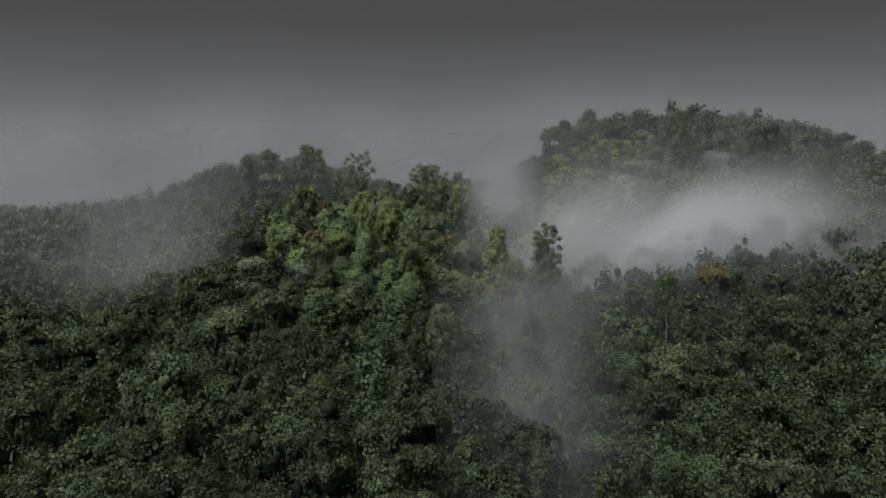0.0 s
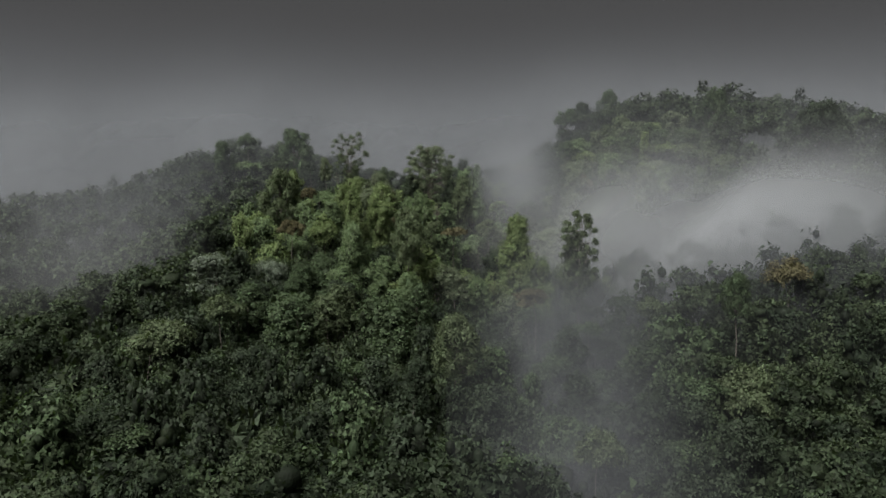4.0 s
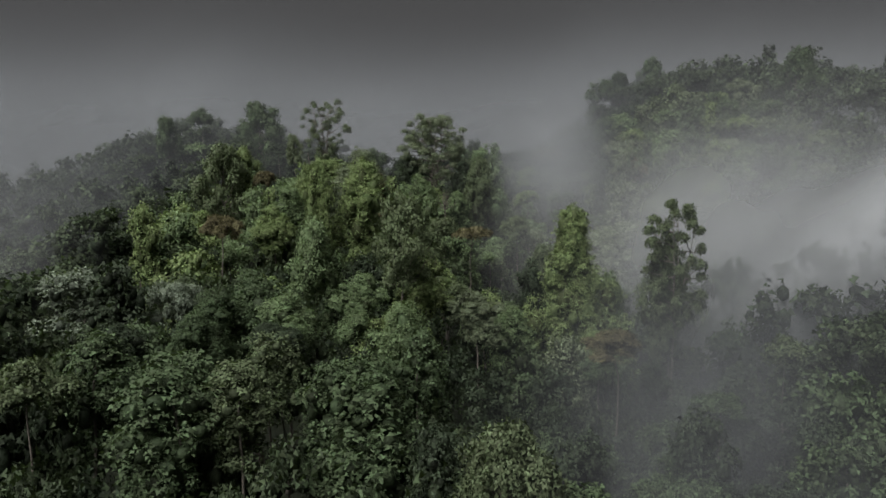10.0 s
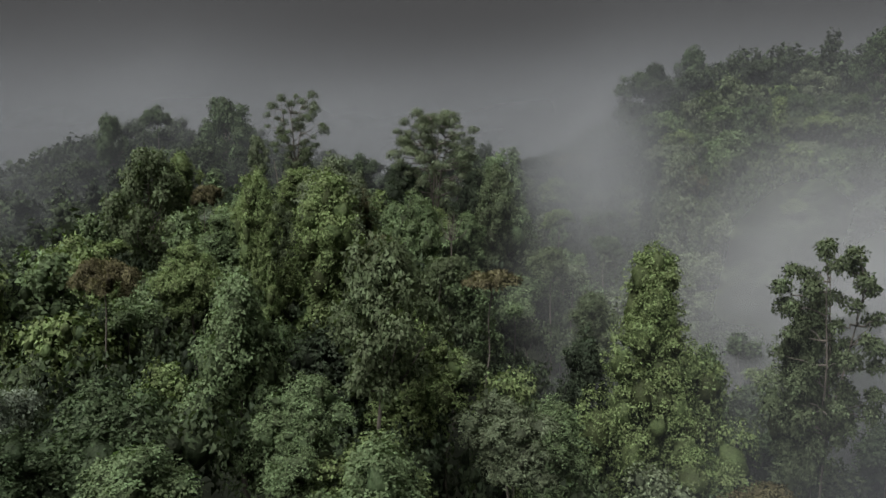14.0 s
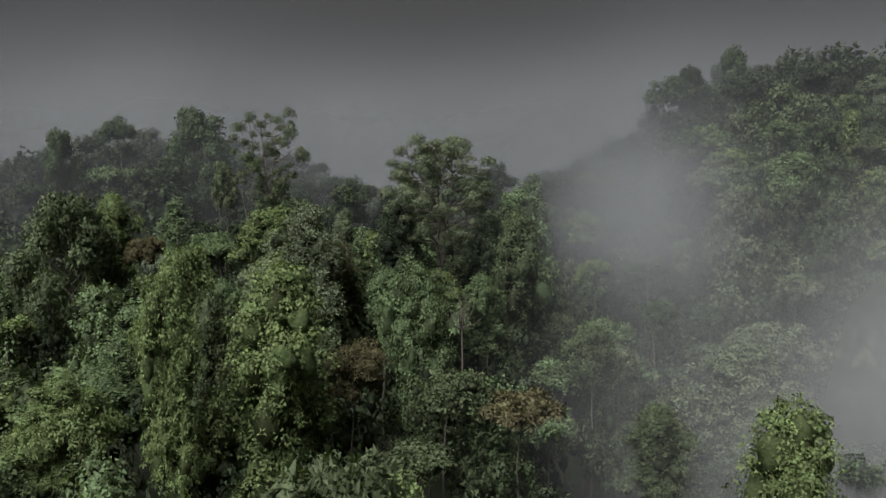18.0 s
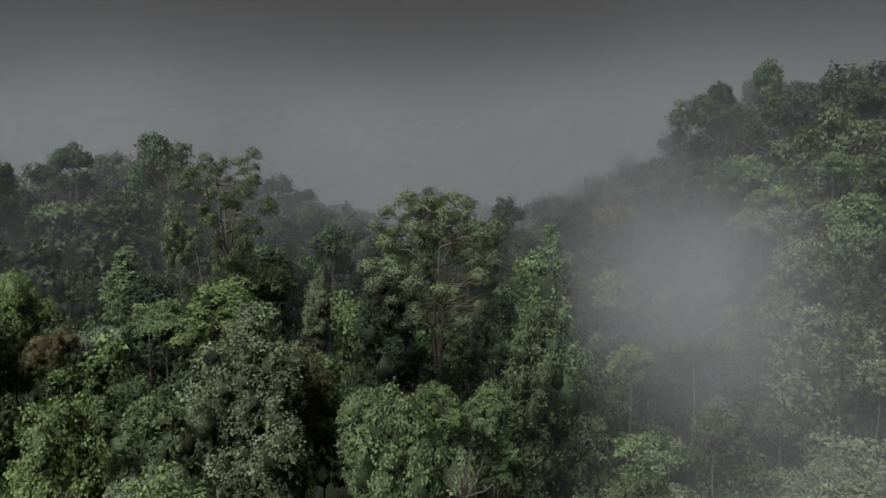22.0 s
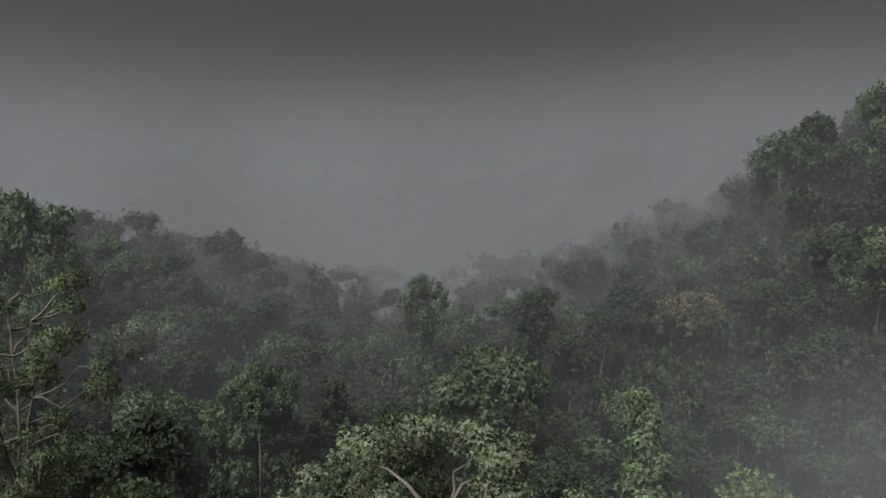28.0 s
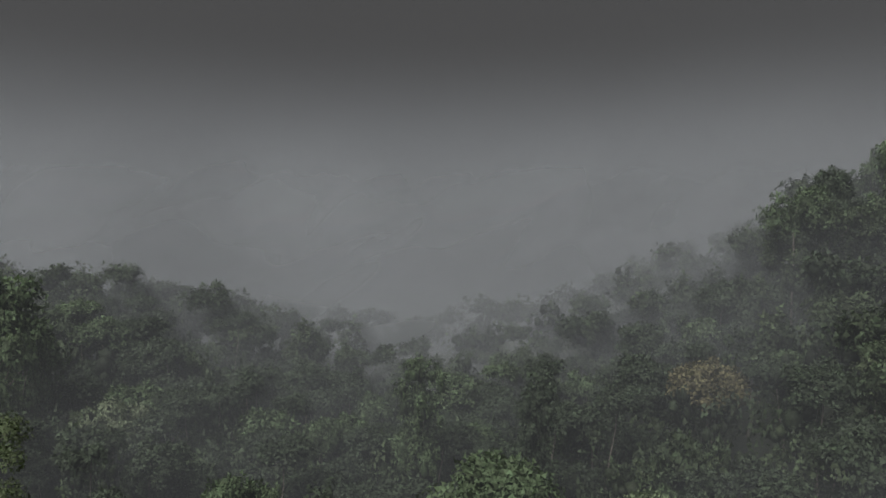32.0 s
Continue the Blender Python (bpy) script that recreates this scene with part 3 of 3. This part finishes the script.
open_at(140.0, 300.0, 76.7, 11.9, 22.7, DEEP)
open_at(114.9, 330.0, 84.2, 8.0, 20.6, GREEN)
open_at(146.0, 265.0, 60.5, 4.5, 11.0, DEEP)
broad_at(130.7, 254.6, 52.0, 4.0, 7.0, DEEP)
open_at(161.1, 292.0, 64.7, 7.0, 16.0, DEEP)
open_at(-34.2, 306.0, 56.5, 2.6, 8.2, SAGE)
broad_at(-32.5, 224.0, 40.8, 3.3, 9.2, BRONZE)
broad_at(-45.9, 246.0, 40.6, 5.2, 10.7, LIME)
broad_at(-34.4, 204.6, 33.5, 4.4, 7.6, SILVER)
broad_at(-15.8, 180.5, 32.6, 3.1, 3.6, DEEP)
broad_at(22.5, 195.0, 28.5, 4.1, 3.9, BRONZE)
broad_at(-216.6, 588.6, 56.0, 26.8, 55.2, GREEN)
broad_at(-25.0, 228.0, 40.5, 3.8, 7.6, LIME)
broad_at(81.9, 342.0, 72.3, 9.4, 15.6, OLIVE)
broad_at(72.1, 318.0, 56.1, 4.8, 9.6, VIVID)
broad_at(-11.9, 234.5, 48.8, 2.4, 5.2, SAGE)
broad_at(-5.6, 239.0, 41.9, 2.9, 6.1, BRONZE)
broad_at(71.0, 316.0, 56.0, 5.6, 11.3, VIVID)
broad_at(39.4, 266.4, 34.9, 5.8, 8.4, SAGE)
broad_at(-15.8, 325.0, 50.5, 5.8, 13.1, GREEN)
broad_at(9.1, 324.0, 52.6, 6.6, 9.3, GREEN)
broad_at(85.6, 396.1, 76.9, 8.3, 16.5, OLIVE)
broad_at(82.8, 205.0, 33.2, 5.7, 8.0, BRONZE)
broad_at(58.8, 170.5, 18.7, 5.9, 10.7, OLIVE)
broad_at(84.7, 164.7, 18.1, 6.7, 17.4, DEEP)
broad_at(21.2, 129.0, 21.9, 3.4, 6.0, OLIVE)
broad_at(58.7, 171.4, 18.8, 5.8, 10.0, OLIVE)
broad_at(57.9, 308.0, 51.4, 4.9, 10.6, BRONZE)
broad_at(-35.4, 270.3, 46.5, 2.2, 5.3, BRONZE)
broad_at(60.2, 300.0, 40.5, 8.2, 10.7, SAGE)
broad_at(19.3, 258.7, 37.2, 3.5, 5.5, OLIVE)
broad_at(-74.2, 362.0, 66.3, 4.5, 10.4, GREEN)
broad_at(-20.5, 302.0, 48.6, 3.4, 5.7, OLIVE)
broad_at(-34.3, 272.4, 46.9, 1.7, 4.4, BRONZE)
broad_at(-13.6, 322.0, 52.3, 4.2, 7.1, GREEN)
broad_at(-31.6, 180.1, 33.5, 2.9, 4.4, DEEP)
broad_at(-36.0, 170.7, 32.4, 3.8, 5.2, OLIVE)
broad_at(-40.9, 153.7, 30.8, 5.2, 7.0, OLIVE)
broad_at(47.1, 269.5, 35.2, 5.4, 7.4, SAGE)
broad_at(-36.5, 352.0, 50.6, 5.3, 8.4, SAGE)
broad_at(-10.5, 358.0, 45.7, 3.6, 10.5, GREEN)
broad_at(25.9, 330.0, 46.4, 3.9, 7.7, OLIVE)
broad_at(44.2, 360.0, 52.9, 6.2, 9.1, BRONZE)
broad_at(66.0, 378.0, 79.0, 5.6, 10.0, GREEN)
open_at(74.0, 381.0, 82.0, 5.6, 13.0, DEEP)
dead_at(4.1, 250.0, 44.7, 1.8, 6.2, OLIVE)
pillar_at(20.0, 307.5, 53.2, 2.0, 14.5, VIVID)
pillar_at(-47.2, 321.2, 48.7, 2.7, 11.7, VIVID)
snag_at(-29.7, 300.0, 51.2, 0.7, 4.2, OLIVE)


# ---- the rest of the near forest, one by one ----
def crowded(x, y, r, top, front=True):
    for hx, hy, hr, htop in TAKEN:
        d = math.hypot(x - hx, y - hy)
        if d < (0.75 if front else 0.45) * (r + hr) or (front and abs(x - hx) < 0.6 * (r + hr) and -16 < y - hy < 0 and top > htop - 7):
            return True
    return False


rng = np.random.default_rng(3)
TINTS = [GREEN, GREEN, DEEP, LIME, OLIVE, OLIVE, SAGE, GREEN, GREEN, DEEP, DEEP, DEEP]
STEP = 6.6
count_of = {"b": 0, "v": 0, "o": 0}
for iy, y0 in enumerate(np.arange(118, 402, STEP * 0.87)):
    for x0 in np.arange(-52 + (iy % 2) * STEP / 2, 54, STEP):
        x, y = x0 + rng.uniform(-2, 2), y0 + rng.uniform(-2, 2)
        r, up, which, hue = rng.uniform(2.7, 4.5), rng.normal() * 2.9, rng.random(), TINTS[rng.integers(len(TINTS))]
        top = tops(x, y) - 4.8 + up
        if crowded(x, y, r * 0.8, top):
            continue
        turn = rng.uniform(0, 6.28)
        # tints by place stand in for light: the ridge lifted, nearer slopes dimmed
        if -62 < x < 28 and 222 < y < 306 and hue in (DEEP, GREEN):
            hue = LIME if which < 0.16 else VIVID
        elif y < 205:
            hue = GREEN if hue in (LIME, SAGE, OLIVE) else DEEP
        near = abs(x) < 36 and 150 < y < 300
        # beyond the ridge the tints are dimmed again in place of fainter light
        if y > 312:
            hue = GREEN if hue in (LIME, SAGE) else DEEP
        if which < 0.6 and count_of["v"] < 240:
            count_of["v"] += 1
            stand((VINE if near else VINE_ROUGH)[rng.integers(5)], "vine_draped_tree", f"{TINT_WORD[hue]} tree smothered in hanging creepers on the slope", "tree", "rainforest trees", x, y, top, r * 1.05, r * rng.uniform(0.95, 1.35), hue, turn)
        elif which > 0.95 and count_of["o"] < 200:
            count_of["o"] += 1
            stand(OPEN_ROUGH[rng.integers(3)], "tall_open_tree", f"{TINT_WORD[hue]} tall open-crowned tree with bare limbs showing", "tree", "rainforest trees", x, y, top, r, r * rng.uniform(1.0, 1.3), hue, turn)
        elif count_of["b"] < 290:
            count_of["b"] += 1
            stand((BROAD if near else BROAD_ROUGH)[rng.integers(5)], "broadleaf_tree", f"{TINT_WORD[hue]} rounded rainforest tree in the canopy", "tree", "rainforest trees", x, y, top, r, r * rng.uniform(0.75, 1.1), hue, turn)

# the slope across the valley
HAZY = [OLIVE, GREEN, VIVID, SAGE, GREEN, OLIVE, LIME, DEEP]
for iy, y0 in enumerate(np.arange(286, 348, 6.4)):
    for x0 in np.arange(56 + (iy % 2) * 3.5, 108, 7.2):
        x, y, r = x0 + rng.uniform(-2, 2), y0 + rng.uniform(-2, 2), rng.uniform(3.2, 5.4)
        hue, which, top = HAZY[rng.integers(len(HAZY))], rng.integers(4), float(canopy(x, y)) - 1.5 + rng.normal() * 2.2
        if crowded(x, y, r * 0.7, top, False):
            continue
        if rng.random() < 0.5:
            stand(VINE[which], "vine_draped_tree", f"{TINT_WORD[hue]} tree smothered in creepers across the valley", "tree", "rainforest trees", x, y, top, r, r * rng.uniform(0.9, 1.3), hue, rng.uniform(0, 6.28))
        else:
            stand(BROAD[which], "broadleaf_tree", f"{TINT_WORD[hue]} rounded rainforest tree across the valley", "tree", "rainforest trees", x, y, top, r, r * rng.uniform(0.8, 1.1), hue, rng.uniform(0, 6.28))

# ---- the woods further off: one mass of foliage ----
def in_belt(x, y):
    """The flanks of the ridge and the slope under the start of the flight, where the crowns are seen from nearer."""
    return (55 < y < 118 and abs(x) < 22 + 0.6 * y) or (118 <= y < 225 and 50 < x < 115) or (118 <= y < 262 and -106 < x < -50)


LOW, MID, NEARER, BUSH = [], [], [], []
for i in range(5):
    lr = np.random.default_rng(200 + i)
    cl = clumps_broad(lr, 9, 0.9, 0.46) if i < 3 else clumps_vine(lr, 2.2, 11, 0.4, 0.8)
    LOW.append((leaves(lr, cl, 190, 0.23, droop=0.7), cores(lr, cl[:6], 0.58, False)))
    BUSH.append((leaves(lr, cl, 420, 0.125, droop=0.7), cores(lr, cl[:5], 0.5, False)))
    NEARER.append((leaves(lr, cl, 2700, 0.080, droop=0.7), cores(lr, cl, 0.55, False)))
    MID.append((leaves(lr, cl, 1100, 0.124, droop=0.7), cores(lr, cl, 0.55, False)))
far_leaf, far_core = [], []
for iy, y0 in enumerate(np.arange(52, 480, 7.6)):
    for x0 in np.arange(-210 + (iy % 2) * 3.9, 240, 7.8):
        x, y = x0 + rng.uniform(-2.6, 2.6), y0 + rng.uniform(-2.6, 2.6)
        r, up, k, turn, keep = rng.uniform(3.4, 5.8), rng.normal() * 2.6, rng.integers(5), rng.uniform(0, 6.28), rng.random()
        if (abs(x) < 55 and 115 < y < 404) or (54 < x < 107 and 284 < y < 346) or abs(x) > 34 + 0.63 * y or (y > 420 and keep < 0.35):
            continue
        top = float(canopy(x, y)) - 1.5 + up
        if crowded(x, y, r * 0.6, top, False):
            continue
        c, s = math.cos(turn) * r, math.sin(turn) * r
        m = np.array(((c, s, 0), (-s, c, 0), (0, 0, r * 1.05)))
        model = NEARER[k] if y < 112 and in_belt(x, y) else MID[k] if in_belt(x, y) or (340 < y < 440 and abs(x) < 95) else LOW[k]
        for store, (v, f) in ((far_leaf, model[0]), (far_core, model[1])):
            store.append((placed(v, m, np.array((x, y, top))), f))
# undergrowth that fills the gaps between the near trees
under_leaf, under_core = [], []
for iy, y0 in enumerate(np.arange(136, 352, 5.6)):
    for x0 in np.arange(-52 + (iy % 2) * 2.7, 50, 5.4):
        x, y = x0 + rng.uniform(-2, 2), y0 + rng.uniform(-2, 2)
        r, k, turn = rng.uniform(2.4, 4.0), rng.integers(5), rng.uniform(0, 6.28)
        top = tops(x, y) - 8.2 + rng.normal() * 2.0
        c, s = math.cos(turn) * r, math.sin(turn) * r
        m = np.array(((c, s, 0), (-s, c, 0), (0, 0, r * 1.5)))
        for store, (v, f) in ((under_leaf, BUSH[k][0]), (under_core, BUSH[k][1])):
            store.append((placed(v, m, np.array((x, y, top))), f))
# and between those of the flanks and of the far side
for iy, y0 in enumerate(np.arange(56, 420, 7.0)):
    for x0 in np.arange(-118 + (iy % 2) * 3.5, 124, 7.0):
        x, y = x0 + rng.uniform(-2, 2), y0 + rng.uniform(-2, 2)
        r, k, turn = rng.uniform(3.4, 5.0), rng.integers(5), rng.uniform(0, 6.28)
        if (abs(x) < 47 and 136 < y < 346) or abs(x) > 34 + 0.63 * y:
            continue
        c, s = math.cos(turn) * r, math.sin(turn) * r
        m = np.array(((c, s, 0), (-s, c, 0), (0, 0, r * 1.5)))
        model = BUSH[k] if y < 118 or (280 < y and abs(x) < 78) else LOW[k]
        for store, (v, f) in ((under_leaf, model[0]), (under_core, model[1])):
            store.append((placed(v, m, np.array((x, y, float(canopy(x, y)) - 6.5 + rng.normal() * 1.5))), f))
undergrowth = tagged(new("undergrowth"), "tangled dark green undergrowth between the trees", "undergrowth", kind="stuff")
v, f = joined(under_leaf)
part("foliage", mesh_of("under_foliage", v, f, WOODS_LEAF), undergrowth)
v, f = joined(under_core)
part("inner_foliage", mesh_of("shaded_under_inner", v, f, SHADED_WOODS_INNER, True), undergrowth)
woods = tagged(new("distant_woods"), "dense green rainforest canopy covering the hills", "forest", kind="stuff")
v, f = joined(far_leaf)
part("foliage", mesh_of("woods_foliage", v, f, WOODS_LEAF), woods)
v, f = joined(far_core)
part("inner_foliage", mesh_of("shaded_woods_inner", v, f, SHADED_WOODS_INNER, True), woods)


# ---- mist ----
def mist_density(x, y, z):
    """Per metre: a bank lying in the valley, and a thicker murk behind the ridge."""
    east = 1 / (1 + np.exp(-(x - 19) / 3))
    bank = 0.078 * np.exp(-np.maximum(0, (55 - x) / 15) ** 2 - np.maximum(0, (x - 102) / 36) ** 2 - (np.maximum(0, 240 - y) / 24) ** 2 - (np.maximum(0, y - 244) / 13) ** 2 - ((z - 31) / 20) ** 2)
    pool = 0.011 * np.exp(-(((x - 37) / 17) ** 2) - ((y - 262) / 22) ** 2 - ((z - 28) / 12) ** 2)
    gully = 0.074 / (1 + np.exp(-(x - 21 - 0.05 * (y - 275)) / 3.2)) * np.exp(-(np.maximum(0, x - 29 - 0.25 * (y - 275)) / 10) ** 2 - ((y - 279) / 18) ** 2 - (np.maximum(0, z - 51) / 8) ** 2 - (np.maximum(0, 46 - z) / 7) ** 2)
    fold = 0.013 / (1 + np.exp(-(x - 14) / 2.5)) * np.exp(-(np.maximum(0, x - 25) / 8) ** 2 - ((y - 243) / 15) ** 2 - (np.maximum(0, z - 37) / 7) ** 2)
    crest = (0.0040 + 0.0070 * np.exp(-(((y - 327) / 9) ** 2) - (np.maximum(0, z - 54) / 8) ** 2)) * np.exp(-(np.maximum(0, np.abs(x + 30) - 58) / 16) ** 2) / (1 + np.exp(-(y - 317) / 4)) / (1 + np.exp((y - 372) / 8)) / (1 + np.exp((z - 66) / 7))
    dell = 0.046 * np.exp(-(((x - 25 - 0.15 * (y - 165)) / 11) ** 2)) / (1 + np.exp(-(y - 104) / 7)) / (1 + np.exp((y - 194) / 5)) / (1 + np.exp((z - canopy(np.clip(x, -200, 220), np.clip(y, 60, 540)) - 5) / 4))
    saddle = 0.005 * np.exp(-(((x - 35) / 18) ** 2) - ((y - 324) / 17) ** 2 - (np.maximum(0, z - 52) / 13) ** 2)
    plume = 0.020 * np.exp(-(((x - 45 - 0.5 * (z - 60)) / 10) ** 2) - ((y - 341) / 9) ** 2 - ((z - 61) / 10) ** 2)
    low = 0.005 / (1 + np.exp((z - 26) / 5)) / (1 + np.exp(-(x - 27) / 4)) / (1 + np.exp((y - 262) / 9)) / (1 + np.exp(-(y - 180) / 6))
    roof = np.maximum(58, canopy(np.clip(x, -200, 220), np.clip(y, 60, 540)) + 10 + np.clip((y - 400) * 0.1, 0, 20))
    roof = np.minimum(roof, 76)
    back = 0.0210 / (1 + np.exp(-(y - 382) / 9)) / (1 + np.exp((z - roof) / 11))
    veil = (0.0010 + 0.0048 / (1 + np.exp(-(x - 46) / 7)) + 0.0060 / (1 + np.exp((x + 72) / 7))) / (1 + np.exp(-(y - 286) / 6)) / (1 + np.exp((z - roof - 6) / 9))
    wisp = 0.009 * np.exp(-(((x + 84) / 24) ** 2) - ((y - 222) / 24) ** 2 - ((z - 32) / 11) ** 2) / (1 + np.exp((x + 54) / 3))
    flank = 0.0040 / (1 + np.exp((x + 80) / 8)) / (1 + np.exp(-(y - 215) / 8)) / (1 + np.exp((z - 52) / 7))
    return (bank + pool + low) * east + flank + fold + crest + dell + gully + saddle + plume + back + veil + wisp


SHEETS = [98, 110, 122, 134, 147, 161, 175, 190, 204, 218, 232, 246, 260, 274, 288, 302, 317, 332, 348, 366, 388, 415, 450, 500, 570, 680, 850]


def mist_sheet(i, y0, gap, x_lo, x_hi, z_hi=150, mat=MIST):
    us, vs = np.arange(x_lo, x_hi, 6.0), np.arange(0, z_hi, 5.0)
    U, V = np.meshgrid(us, vs, indexing="ij")
    Y = y0 + 3.0 * np.sin(U * 0.05 + i) + 2.0 * np.sin(V * 0.09 + 2.1 * i)
    me = mesh_of("mist", np.stack([U, Y, V], -1).reshape(-1, 3), grid(us, vs), mat, True)
    den = me.attributes.new("thickness_share", "FLOAT", "POINT")
    den.data.foreach_set("value", (1 - np.exp(-mist_density(U, Y, V) * gap)).ravel().astype(np.float32))
    tagged(new("mist_bank", me), "thin grey mist drifting between the trees", "mist", "mist", "stuff")


for i, y0 in enumerate(SHEETS):
    gap = (SHEETS[min(i + 1, len(SHEETS) - 1)] - SHEETS[max(i - 1, 0)]) / 2
    mist_sheet(i, y0, gap, 2 if y0 < 270 else -260 - 0.6 * (y0 - 270), 200 + 0.5 * y0, mat=WHITE_MIST if 225 < y0 < 268 else LOW_MIST if y0 < 225 else MIST)
for i, y0 in enumerate(range(192, 262, 12)):
    mist_sheet(i + 40, y0, 12, -190, -46, 90, WHITE_MIST)
